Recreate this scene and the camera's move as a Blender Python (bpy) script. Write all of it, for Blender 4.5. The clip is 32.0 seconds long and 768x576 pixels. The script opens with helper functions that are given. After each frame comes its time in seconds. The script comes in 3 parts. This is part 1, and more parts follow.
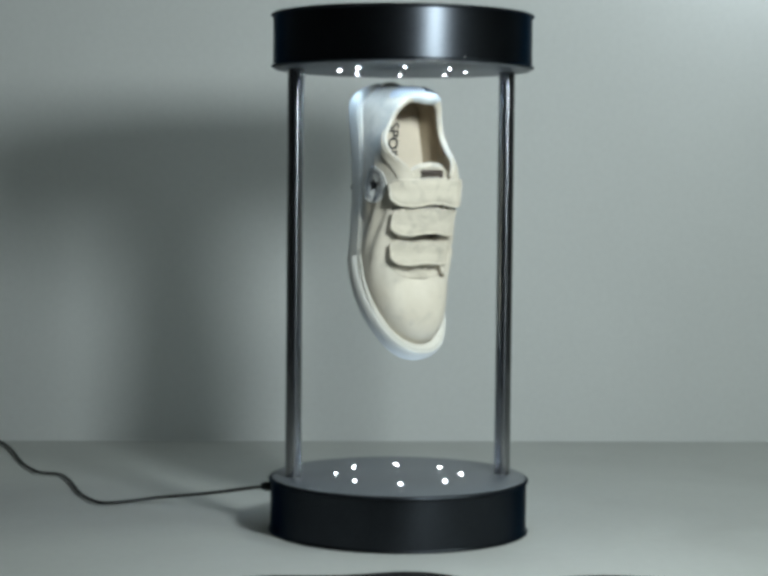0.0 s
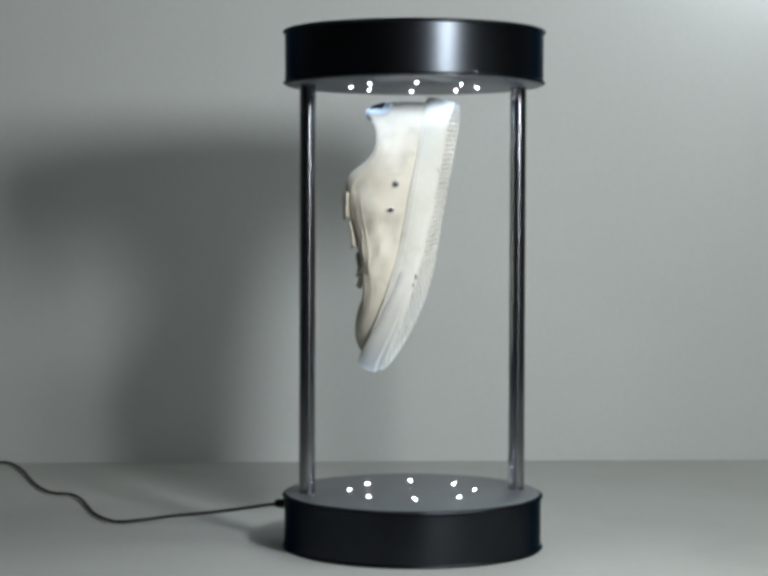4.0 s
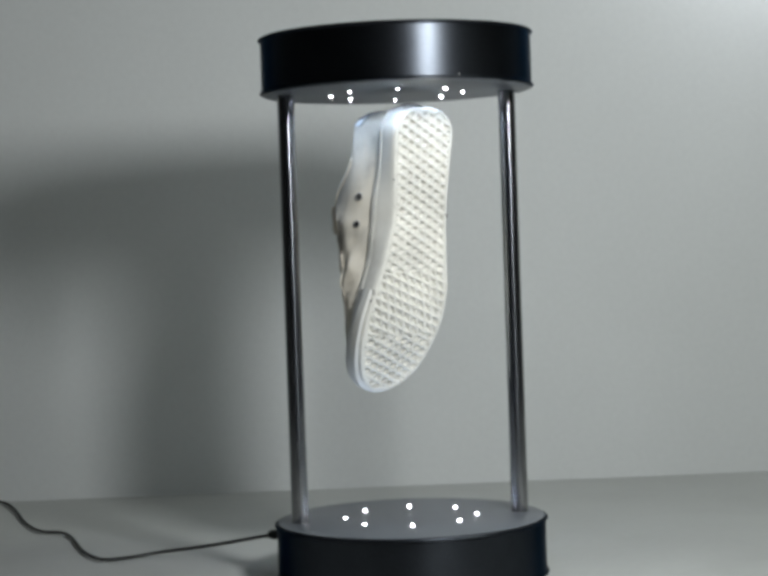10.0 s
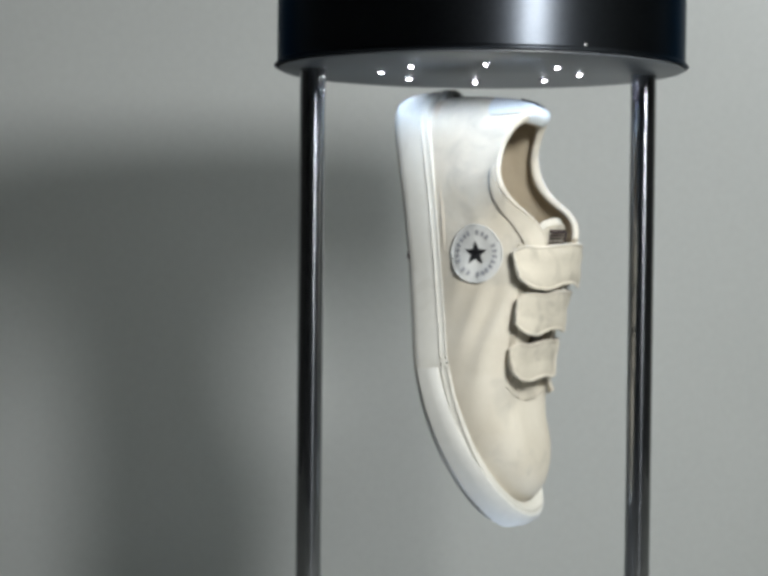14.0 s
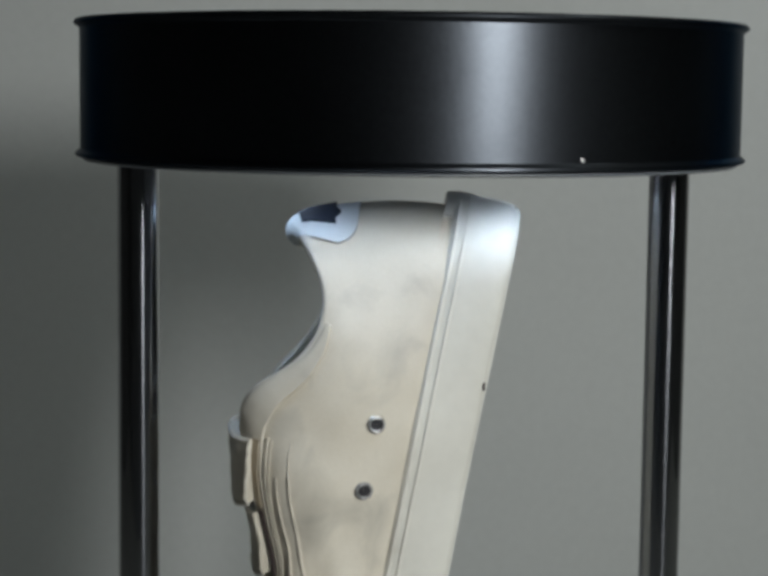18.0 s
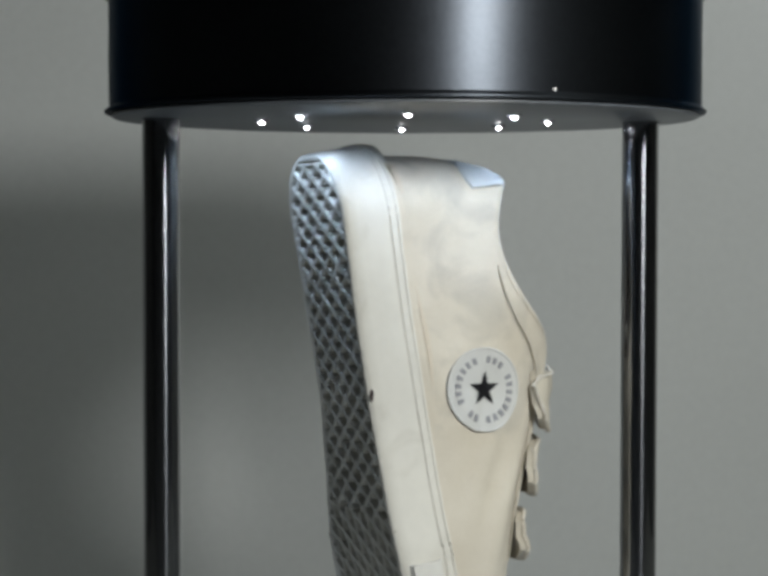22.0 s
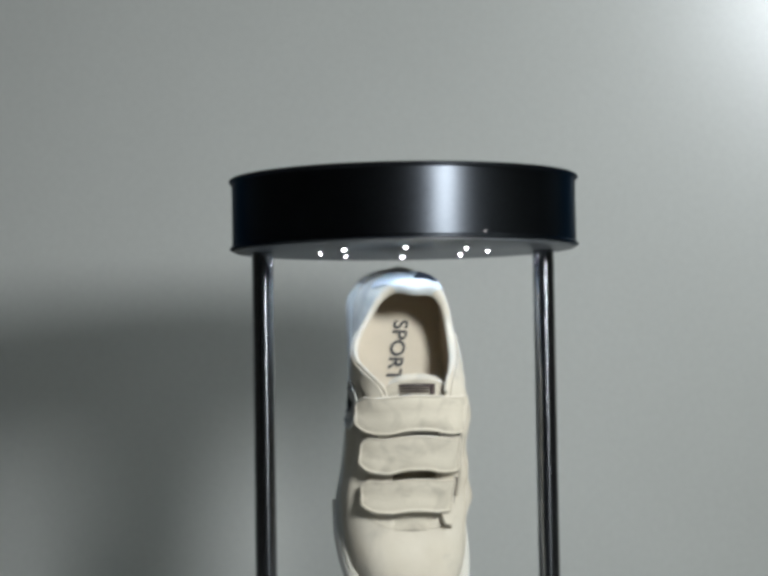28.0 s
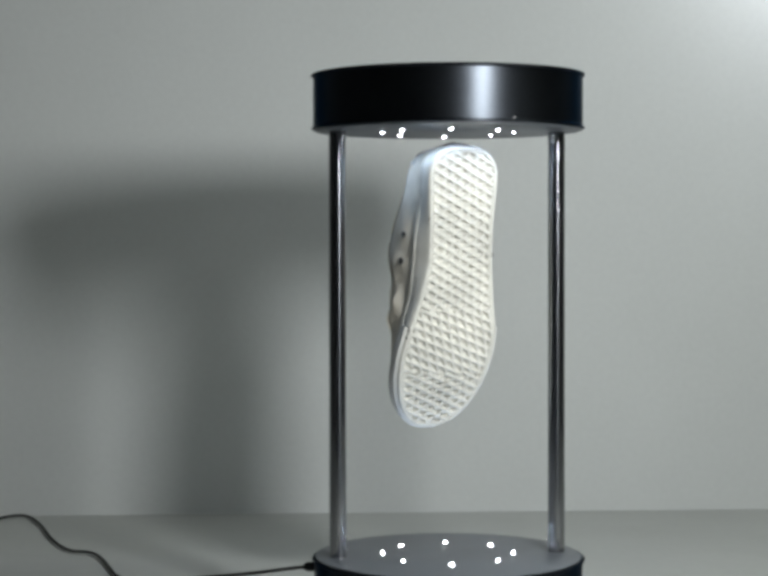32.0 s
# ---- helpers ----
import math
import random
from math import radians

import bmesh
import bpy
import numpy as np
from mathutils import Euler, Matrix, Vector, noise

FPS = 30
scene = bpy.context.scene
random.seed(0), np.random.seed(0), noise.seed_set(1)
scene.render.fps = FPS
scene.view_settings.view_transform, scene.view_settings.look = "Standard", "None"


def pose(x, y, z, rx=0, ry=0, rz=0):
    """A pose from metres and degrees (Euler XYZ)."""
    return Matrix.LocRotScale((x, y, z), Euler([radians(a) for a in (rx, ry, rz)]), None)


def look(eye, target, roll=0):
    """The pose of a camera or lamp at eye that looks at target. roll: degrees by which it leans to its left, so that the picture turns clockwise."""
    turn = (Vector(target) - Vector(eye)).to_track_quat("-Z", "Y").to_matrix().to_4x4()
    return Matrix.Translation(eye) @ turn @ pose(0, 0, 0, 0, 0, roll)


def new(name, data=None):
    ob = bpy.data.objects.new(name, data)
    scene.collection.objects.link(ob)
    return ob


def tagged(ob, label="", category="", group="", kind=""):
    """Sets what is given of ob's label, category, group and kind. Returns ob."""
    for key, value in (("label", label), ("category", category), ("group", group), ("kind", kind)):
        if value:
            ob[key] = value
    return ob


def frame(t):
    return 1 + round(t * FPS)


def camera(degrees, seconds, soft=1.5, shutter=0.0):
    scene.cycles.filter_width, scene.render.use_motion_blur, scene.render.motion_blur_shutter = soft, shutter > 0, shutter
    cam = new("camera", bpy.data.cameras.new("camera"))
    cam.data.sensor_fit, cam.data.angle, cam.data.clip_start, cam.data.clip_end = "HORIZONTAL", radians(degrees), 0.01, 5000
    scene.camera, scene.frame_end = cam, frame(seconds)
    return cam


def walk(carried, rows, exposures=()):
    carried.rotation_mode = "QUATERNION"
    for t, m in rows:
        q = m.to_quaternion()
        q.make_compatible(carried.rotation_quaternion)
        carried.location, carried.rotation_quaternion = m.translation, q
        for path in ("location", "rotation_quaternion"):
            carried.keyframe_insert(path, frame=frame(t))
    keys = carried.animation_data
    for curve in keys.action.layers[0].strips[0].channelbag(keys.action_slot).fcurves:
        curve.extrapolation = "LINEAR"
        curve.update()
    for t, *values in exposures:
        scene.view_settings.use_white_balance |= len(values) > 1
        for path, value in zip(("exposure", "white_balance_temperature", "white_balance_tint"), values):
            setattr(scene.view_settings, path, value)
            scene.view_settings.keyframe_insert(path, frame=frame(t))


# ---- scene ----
cam = camera(23.82, 32.0, soft=4.0)
walk(cam, [
    (0, pose(-0.1203, -1.7461, 0.3273, 86.93, 0, -3.43) @ pose(0, 0, 0, 0, 0, 0.55)),
    (0.5, pose(-0.1211, -1.7466, 0.3140, 87.75, 0, -3.35) @ pose(0, 0, 0, 0, 0, 0.62)),
    (1, pose(-0.1207, -1.7449, 0.3120, 87.64, 0, -3.30) @ pose(0, 0, 0, 0, 0, 0.62)),
    (1.5, pose(-0.1171, -1.7459, 0.3131, 87.50, 0, -3.13) @ pose(0, 0, 0, 0, 0, 0.58)),
    (2, pose(-0.1197, -1.7454, 0.3181, 87.42, 0, -3.08) @ pose(0, 0, 0, 0, 0, 0.39)),
    (2.5, pose(-0.1196, -1.7447, 0.3139, 87.58, 0, -3.19) @ pose(0, 0, 0, 0, 0, 0.38)),
    (3, pose(-0.1201, -1.7467, 0.3109, 87.68, 0, -3.12) @ pose(0, 0, 0, 0, 0, 0.27)),
    (3.5, pose(-0.1279, -1.7466, 0.3135, 87.78, 0, -3.26) @ pose(0, 0, 0, 0, 0, 0.19)),
    (5.5, pose(-0.1227, -1.7463, 0.3046, 88.21, 0, -3.11) @ pose(0, 0, 0, 0, 0, 0.06)),
    (6, pose(-0.1193, -1.7454, 0.3182, 87.76, 0, -2.83) @ pose(0, 0, 0, 0, 0, -0.02)),
    (6.5, pose(-0.1157, -1.7453, 0.3033, 88.21, 0, -2.82) @ pose(0, 0, 0, 0, 0, 0.06)),
    (7, pose(-0.1161, -1.7447, 0.3006, 88.11, 0, -2.72) @ pose(0, 0, 0, 0, 0, 0.10)),
    (7.5, pose(-0.1205, -1.7431, 0.3051, 87.74, 0, -2.87) @ pose(0, 0, 0, 0, 0, 0.07)),
    (8, pose(-0.1157, -1.7389, 0.3070, 87.42, 0, -2.78) @ pose(0, 0, 0, 0, 0, -0.14)),
    (8.5, pose(-0.1163, -1.7266, 0.3108, 87.80, 0, -1.97) @ pose(0, 0, 0, 0, 0, 0.07)),
    (9, pose(-0.1083, -1.7095, 0.3383, 87.51, 0, -1.47) @ pose(0, 0, 0, 0, 0, -0.64)),
    (9.5, pose(-0.0960, -1.6928, 0.2973, 88.95, 0, -2.03) @ pose(0, 0, 0, 0, 0, -1.30)),
    (10, pose(-0.0915, -1.6698, 0.3015, 88.71, 0, -2.53) @ pose(0, 0, 0, 0, 0, -1.97)),
    (10.5, pose(-0.0904, -1.6106, 0.3291, 87.36, 0, -2.54) @ pose(0, 0, 0, 0, 0, -0.97)),
    (11, pose(-0.0998, -1.5446, 0.3461, 86.16, 0, -4.19) @ pose(0, 0, 0, 0, 0, 0.40)),
    (11.5, pose(-0.0850, -1.4621, 0.3366, 88.57, 0, -3.34) @ pose(0, 0, 0, 0, 0, -0.50)),
    (12, pose(-0.0776, -1.3622, 0.3208, 88.06, 0, -1.64) @ pose(0, 0, 0, 0, 0, -1.41)),
    (12.5, pose(-0.0857, -1.2804, 0.3441, 88.36, 0, -1.68) @ pose(0, 0, 0, 0, 0, -2.32)),
    (13, pose(-0.0838, -1.2059, 0.3475, 87.19, 0, -1.86) @ pose(0, 0, 0, 0, 0, 0.10)),
    (13.5, pose(-0.0943, -1.1526, 0.3328, 88.71, 0, -2.07) @ pose(0, 0, 0, 0, 0, -0.42)),
    (14, pose(-0.0964, -1.1099, 0.3402, 88.44, 0, -2.02) @ pose(0, 0, 0, 0, 0, 0.60)),
    (14.5, pose(-0.1024, -1.0473, 0.3417, 88.99, 0, -1.95) @ pose(0, 0, 0, 0, 0, 1.35)),
    (16.5, pose(-0.0484, -0.8002, 0.4517, 82.63, 0, -1.81) @ pose(0, 0, 0, 0, 0, -0.12)),
    (17, pose(-0.0481, -0.7580, 0.4665, 83.04, 0, -2.10) @ pose(0, 0, 0, 0, 0, -0.06)),
    (17.5, pose(-0.0483, -0.7181, 0.4681, 83.57, 0, -2.41) @ pose(0, 0, 0, 0, 0, 0.09)),
    (18, pose(-0.0464, -0.6919, 0.4702, 83.69, 0, -3.09) @ pose(0, 0, 0, 0, 0, 0.65)),
    (18.5, pose(-0.0463, -0.6854, 0.4667, 84.42, 0, -2.74) @ pose(0, 0, 0, 0, 0, 0.33)),
    (19, pose(-0.0421, -0.6936, 0.4593, 84.45, 0, -2.98) @ pose(0, 0, 0, 0, 0, -0.03)),
    (19.5, pose(-0.0426, -0.7128, 0.4537, 85.18, 0, -2.34) @ pose(0, 0, 0, 0, 0, 0.20)),
    (20, pose(-0.0426, -0.7264, 0.4497, 84.83, 0, -1.91) @ pose(0, 0, 0, 0, 0, 0.83)),
    (20.5, pose(-0.0459, -0.7362, 0.4463, 85.68, 0, -2.16) @ pose(0, 0, 0, 0, 0, 1.47)),
    (21, pose(-0.0453, -0.7455, 0.4359, 85.39, 0, -2.49) @ pose(0, 0, 0, 0, 0, 1.20)),
    (21.5, pose(-0.0447, -0.7582, 0.4107, 87.15, 0, -2.84) @ pose(0, 0, 0, 0, 0, 0.32)),
    (22, pose(-0.0443, -0.7692, 0.4019, 87.72, 0, -2.65) @ pose(0, 0, 0, 0, 0, 0.05)),
    (22.5, pose(-0.0399, -0.7777, 0.3963, 87.69, 0, -2.06) @ pose(0, 0, 0, 0, 0, 0.01)),
    (23, pose(-0.0420, -0.7928, 0.3817, 88.96, 0, -1.79) @ pose(0, 0, 0, 0, 0, 0.35)),
    (23.5, pose(-0.0451, -0.8177, 0.3721, 89.93, 0, -1.17) @ pose(0, 0, 0, 0, 0, -0.09)),
    (24, pose(-0.0447, -0.8516, 0.3541, 91.05, 0, -1.80) @ pose(0, 0, 0, 0, 0, 0.01)),
    (24.5, pose(-0.0453, -0.9053, 0.3192, 93.33, 0, -1.34) @ pose(0, 0, 0, 0, 0, 0.51)),
    (25, pose(-0.0502, -0.9377, 0.2942, 95.00, 0, -1.13) @ pose(0, 0, 0, 0, 0, -0.49)),
    (25.5, pose(-0.0382, -0.9663, 0.2776, 96.30, 0, -0.77) @ pose(0, 0, 0, 0, 0, 0.13)),
    (26, pose(-0.0477, -1.0278, 0.2805, 97.11, 0, -0.24) @ pose(0, 0, 0, 0, 0, 1.12)),
    (26.5, pose(-0.0544, -1.0857, 0.2756, 97.07, 0, -0.99) @ pose(0, 0, 0, 0, 0, 0.96)),
    (28.5, pose(-0.0822, -1.3800, 0.3799, 90.85, 0, -2.64) @ pose(0, 0, 0, 0, 0, -1.24)),
    (29, pose(-0.1043, -1.4387, 0.3623, 90.52, 0, -3.08) @ pose(0, 0, 0, 0, 0, -1.33)),
    (29.5, pose(-0.1385, -1.4974, 0.3509, 91.32, 0, -4.15) @ pose(0, 0, 0, 0, 0, -1.37)),
    (30, pose(-0.1593, -1.5591, 0.3385, 91.19, 0, -4.69) @ pose(0, 0, 0, 0, 0, -1.37)),
    (30.5, pose(-0.1642, -1.5911, 0.3214, 89.99, 0, -4.45) @ pose(0, 0, 0, 0, 0, -1.73)),
    (31, pose(-0.1519, -1.6318, 0.3243, 90.40, 0, -4.05) @ pose(0, 0, 0, 0, 0, -1.27)),
    (31.5, pose(-0.1527, -1.6583, 0.3270, 89.50, 0, -3.21) @ pose(0, 0, 0, 0, 0, -1.25)),
    (32, pose(-0.1406, -1.6714, 0.3403, 88.57, 0, -2.80) @ pose(0, 0, 0, 0, 0, -0.11)),
], [(0, 0.17, 6200, 3), (2.2, 0.17, 6250, 4), (3.5, 0.2, 6450, 8), (5.5, 0.2, 6420, 10), (7, 0.22, 6420, 10), (9, 0.3, 6420, 11), (10, 0.2, 6450, 11), (11, 0.12, 6650, 11), (12, -0.07, 6650, 11), (13, 0.22, 6650, 11), (14, 0.22, 6600, 11), (15, 0.05, 6600, 11),
    (17, -0.2, 6600, 10), (18, -0.5, 6620, 10), (19, -0.58, 6800, 12), (20, 0.0, 6700, 12), (21, 0.1, 6700, 12), (22, -0.37, 6650, 10), (23, -0.38, 6600, 10), (24, -0.2, 6600, 10), (25, -0.2, 6500, 9), (26, -0.25, 6500, 9), (29, 0.2, 6500, 11), (30, -0.02, 6550, 12), (31, 0.15, 6500, 11), (32, 0.25, 6500, 10)])

# ---- world and light ----
world = bpy.data.worlds.new("room_air")
world.use_nodes = True
world.node_tree.nodes["Background"].inputs[0].default_value = (0.6, 0.65, 0.7, 1)
world.node_tree.nodes["Background"].inputs[1].default_value = 0.012
scene.world = world


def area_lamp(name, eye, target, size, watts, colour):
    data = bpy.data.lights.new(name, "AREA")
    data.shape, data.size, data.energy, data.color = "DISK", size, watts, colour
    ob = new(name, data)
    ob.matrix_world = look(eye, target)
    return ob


area_lamp("key_lamp", (0.235, -0.60, 0.573), (-0.05, 0.1, 0.32), 0.125, 4.7, (0.96, 1.0, 0.99))
# Added unseen light that makes the bright spot high on the right wall.
area_lamp("added_wall_spot", (0.56, 0.47, 0.815), (0.53, 0.615, 0.75), 0.07, 0.62, (0.90, 0.95, 1.0))
# Unseen overhead fill, added to lift the upper and right parts of the wall.
area_lamp("overhead_fill", (1.2, -0.4, 1.9), (0.9, 0.5, 0.3), 0.5, 7.2, (0.93, 1.0, 0.92))

LED_RING = [radians(45 * k - 2.0) for k in range(8)]
for k, a in enumerate(LED_RING):
    for z, tilt in ((0.4405, 0), (0.0545, 180)):
        data = bpy.data.lights.new("led_light", "SPOT")
        data.energy, data.color, data.shadow_soft_size = (0.10, (0.54, 0.73, 1.0), 0.003) if tilt == 0 else (0.085, (0.66, 0.80, 1.0), 0.003)
        data.spot_size, data.spot_blend = radians(168), 1.0
        lamp = new("led_light", data)
        lamp.matrix_world = pose(0.0604 * math.cos(a), 0.0604 * math.sin(a), z, tilt)


# ---- materials ----
def material(name, colour, rough=0.6, metal=0.0, grain=60.0, vary=0.08, bump=0.15, coarse=6.0, depth=0.001, coat=0.0, second=None):
    m = bpy.data.materials.new(name)
    m.use_nodes = True
    nt = m.node_tree
    b = nt.nodes["Principled BSDF"]
    b.inputs["Roughness"].default_value, b.inputs["Metallic"].default_value = rough, metal
    b.inputs["Coat Weight"].default_value = coat
    tc = nt.nodes.new("ShaderNodeTexCoord")
    n1, n2 = nt.nodes.new("ShaderNodeTexNoise"), nt.nodes.new("ShaderNodeTexNoise")
    n1.inputs["Scale"].default_value, n2.inputs["Scale"].default_value = coarse, grain
    n1.inputs["Detail"].default_value, n2.inputs["Detail"].default_value = 4, 3
    for n in (n1, n2):
        nt.links.new(tc.outputs["Object"], n.inputs["Vector"])
    add = nt.nodes.new("ShaderNodeMath")
    add.operation = "MULTIPLY_ADD"
    add.inputs[1].default_value = 0.35
    nt.links.new(n2.outputs["Fac"], add.inputs[0])
    nt.links.new(n1.outputs["Fac"], add.inputs[2])
    ramp = nt.nodes.new("ShaderNodeValToRGB")
    lo = second or tuple(c * (1 - vary * 2.2) for c in colour)
    hi = tuple(min(1, c * (1 + vary)) for c in colour)
    ramp.color_ramp.elements[0].position, ramp.color_ramp.elements[1].position = 0.4, 0.95
    ramp.color_ramp.elements[0].color, ramp.color_ramp.elements[1].color = (*lo, 1), (*hi, 1)
    nt.links.new(add.outputs[0], ramp.inputs[0])
    nt.links.new(ramp.outputs[0], b.inputs["Base Color"])
    if bump:
        bp = nt.nodes.new("ShaderNodeBump")
        bp.inputs["Strength"].default_value, bp.inputs["Distance"].default_value = bump, depth
        nt.links.new(n2.outputs["Fac"], bp.inputs["Height"])
        nt.links.new(bp.outputs[0], b.inputs["Normal"])
    return m


def glow(name, colour, strength):
    m = material(name, colour, 0.3, bump=0)
    b = m.node_tree.nodes["Principled BSDF"]
    b.inputs["Emission Color"].default_value, b.inputs["Emission Strength"].default_value = (*colour, 1), strength
    return m


M_WALL = material("painted_wall", (0.72, 0.735, 0.73), 0.75, grain=140, vary=0.04, bump=0.05, coarse=2.0)
M_ROOM = material("room_paint", (0.15, 0.15, 0.15), 0.9, grain=30, vary=0.05, bump=0.05, coarse=1.0)
M_FRONT = material("front_room_paint", (0.30, 0.31, 0.33), 0.9, grain=30, vary=0.05, bump=0.05, coarse=1.0)
M_TABLE = material("table_cover", (0.475, 0.485, 0.468), 0.6, grain=90, vary=0.05, bump=0.06, coarse=3.0)
M_BLACK = material("satin_black_shell", (0.050, 0.055, 0.064), 0.37, 1.0, grain=500, vary=0.15, bump=0.03, coarse=12)
M_PLATE = material("grey_plate", (0.112, 0.122, 0.138), 0.40, grain=300, vary=0.1, bump=0.02)
M_CHROME = material("dark_chrome", (0.17, 0.175, 0.195), 0.20, 1.0, grain=200, vary=0.05, bump=0.0)
brushed = M_BLACK.node_tree
brushed.nodes["Principled BSDF"].inputs["Anisotropic"].default_value = 0.6
brushed.nodes["Principled BSDF"].inputs["Anisotropic Rotation"].default_value = 0.25
brushed.nodes["Principled BSDF"].inputs["Specular Tint"].default_value = (0.3, 0.33, 0.37, 1)
M_CHROME.node_tree.nodes["Principled BSDF"].inputs["Anisotropic"].default_value = 0.95
M_CHROME.node_tree.nodes["Principled BSDF"].inputs["Coat Weight"].default_value = 1.0
M_CHROME.node_tree.nodes["Principled BSDF"].inputs["Coat Roughness"].default_value = 0.04
M_CHROME.node_tree.nodes["Principled BSDF"].inputs["Coat IOR"].default_value = 2.6
M_CHROME.node_tree.nodes["Principled BSDF"].inputs["Anisotropic Rotation"].default_value = 0.25
for turned in (M_BLACK.node_tree, M_CHROME.node_tree):
    around = turned.nodes.new("ShaderNodeTangent")
    around.direction_type, around.axis = "RADIAL", "Z"
    turned.links.new(around.outputs[0], turned.nodes["Principled BSDF"].inputs["Tangent"])
M_LED = glow("white_led", (0.9, 0.95, 1.0), 60.0)
M_COLLAR = material("led_bezel", (0.25, 0.25, 0.27), 0.3, 0.6, bump=0)
M_UPPER = material("cream_canvas", (0.665, 0.62, 0.54), 0.95, grain=1700, vary=0.07, bump=0.16, coarse=26, depth=0.0005, second=(0.545, 0.49, 0.40))
M_STRAP = material("cream_strap", (0.60, 0.55, 0.46), 0.92, grain=700, vary=0.06, bump=0.3, coarse=30, depth=0.0006)
M_LINING = material("beige_lining", (0.43, 0.36, 0.265), 0.95, grain=800, vary=0.08, bump=0.2, coarse=25, depth=0.0005)
M_INSOLE = material("cream_insole", (0.62, 0.55, 0.45), 0.9, grain=700, vary=0.06, bump=0.15, coarse=25, depth=0.0004)
M_RUBBER = material("off_white_rubber", (0.67, 0.65, 0.595), 0.75, grain=200, vary=0.05, bump=0.05, coarse=18, depth=0.0005)
M_BUMPER = material("grey_white_rubber", (0.68, 0.67, 0.635), 0.7, grain=200, vary=0.06, bump=0.05, coarse=18, depth=0.0005)
M_SOLE = material("worn_sole_rubber", (0.73, 0.712, 0.655), 0.85, grain=260, vary=0.10, bump=0.1, coarse=25, depth=0.0005)
M_NAVY = material("navy_label", (0.010, 0.017, 0.036), 0.7, grain=300, vary=0.1, bump=0.05)
# Pale tape; the bluish cast of the LEDs is mixed into its colour.
M_TAPE = material("heel_tape_led_tint", (0.62, 0.655, 0.672), 0.6, grain=300, vary=0.06, bump=0.08, depth=0.0004)
M_PATCH = material("pale_grey_patch", (0.60, 0.60, 0.585), 0.85, grain=300, vary=0.06, bump=0.08, depth=0.0004)
M_INK_SHADE = material("black_ink_and_hole_shade", (0.015, 0.015, 0.02), 0.6, bump=0)
M_MARK = material("grey_thread", (0.29, 0.29, 0.31), 0.7, bump=0)
M_BROWN = material("brown_marks_and_slot_shade", (0.045, 0.028, 0.028), 0.7, bump=0)
M_CREASE_SHADE = material("brown_crease_shade", (0.16, 0.12, 0.085), 0.9, bump=0)
M_STEEL = material("steel_eyelet", (0.34, 0.34, 0.34), 0.42, 1.0, bump=0)
M_CORD = material("black_cord", (0.010, 0.011, 0.010), 0.75, grain=300, bump=0.05)
M_CLOTH = material("black_cloth", (0.008, 0.008, 0.009), 0.85, grain=400, bump=0.2)
M_CLOTH.node_tree.nodes["Principled BSDF"].inputs["Specular IOR Level"].default_value = 0.15
M_BAG = material("milky_plastic", (0.62, 0.64, 0.68), 0.35, grain=60, vary=0.12, bump=0.2, coarse=14)


def stain(m, colour, amount, scale, low=0.56, high=0.74):
    """Smudges of dirt rubbed into a material, in clouds of their own."""
    nt = m.node_tree
    base = nt.nodes["Principled BSDF"].inputs["Base Color"]
    tc, cloud, edge = nt.nodes.new("ShaderNodeTexCoord"), nt.nodes.new("ShaderNodeTexNoise"), nt.nodes.new("ShaderNodeMapRange")
    cloud.inputs["Scale"].default_value, cloud.inputs["Detail"].default_value, cloud.inputs["Distortion"].default_value = scale, 5, 0.8
    edge.inputs["From Min"].default_value, edge.inputs["From Max"].default_value, edge.inputs["To Max"].default_value = low, high, amount
    mix = nt.nodes.new("ShaderNodeMixRGB")
    mix.inputs[2].default_value = (*colour, 1)
    nt.links.new(tc.outputs["Object"], cloud.inputs["Vector"])
    nt.links.new(cloud.outputs["Fac"], edge.inputs["Value"])
    nt.links.new(edge.outputs[0], mix.inputs[0])
    nt.links.new(base.links[0].from_socket, mix.inputs[1])
    nt.links.new(mix.outputs[0], base)


stain(M_UPPER, (0.37, 0.35, 0.31), 0.6, 38, 0.52, 0.74)
stain(M_STRAP, (0.33, 0.30, 0.25), 0.65, 60, 0.48, 0.72)
stain(M_RUBBER, (0.38, 0.35, 0.29), 0.4, 45, 0.58, 0.76)
stain(M_SOLE, (0.24, 0.20, 0.15), 0.6, 95, 0.64, 0.74)
stain(M_TABLE, (0.38, 0.385, 0.37), 0.5, 5, 0.5, 0.8)


# ---- mesh helpers ----
def mesh_object(name, bm, mat, parent=None, smooth=True, label=""):
    bmesh.ops.recalc_face_normals(bm, faces=bm.faces)
    me = bpy.data.meshes.new(name)
    bm.to_mesh(me)
    bm.free()
    me.materials.append(mat)
    for p in me.polygons:
        p.use_smooth = smooth
    if smooth:
        me.set_sharp_from_angle(angle=radians(38))
    ob = new(name, me)
    if parent is not None:
        ob.parent = parent
    if label:
        tagged(ob, label)
    return ob


def part(name, bm, mat, parent, label="", smooth=True):
    return mesh_object(name, bm, mat, parent, smooth, label)


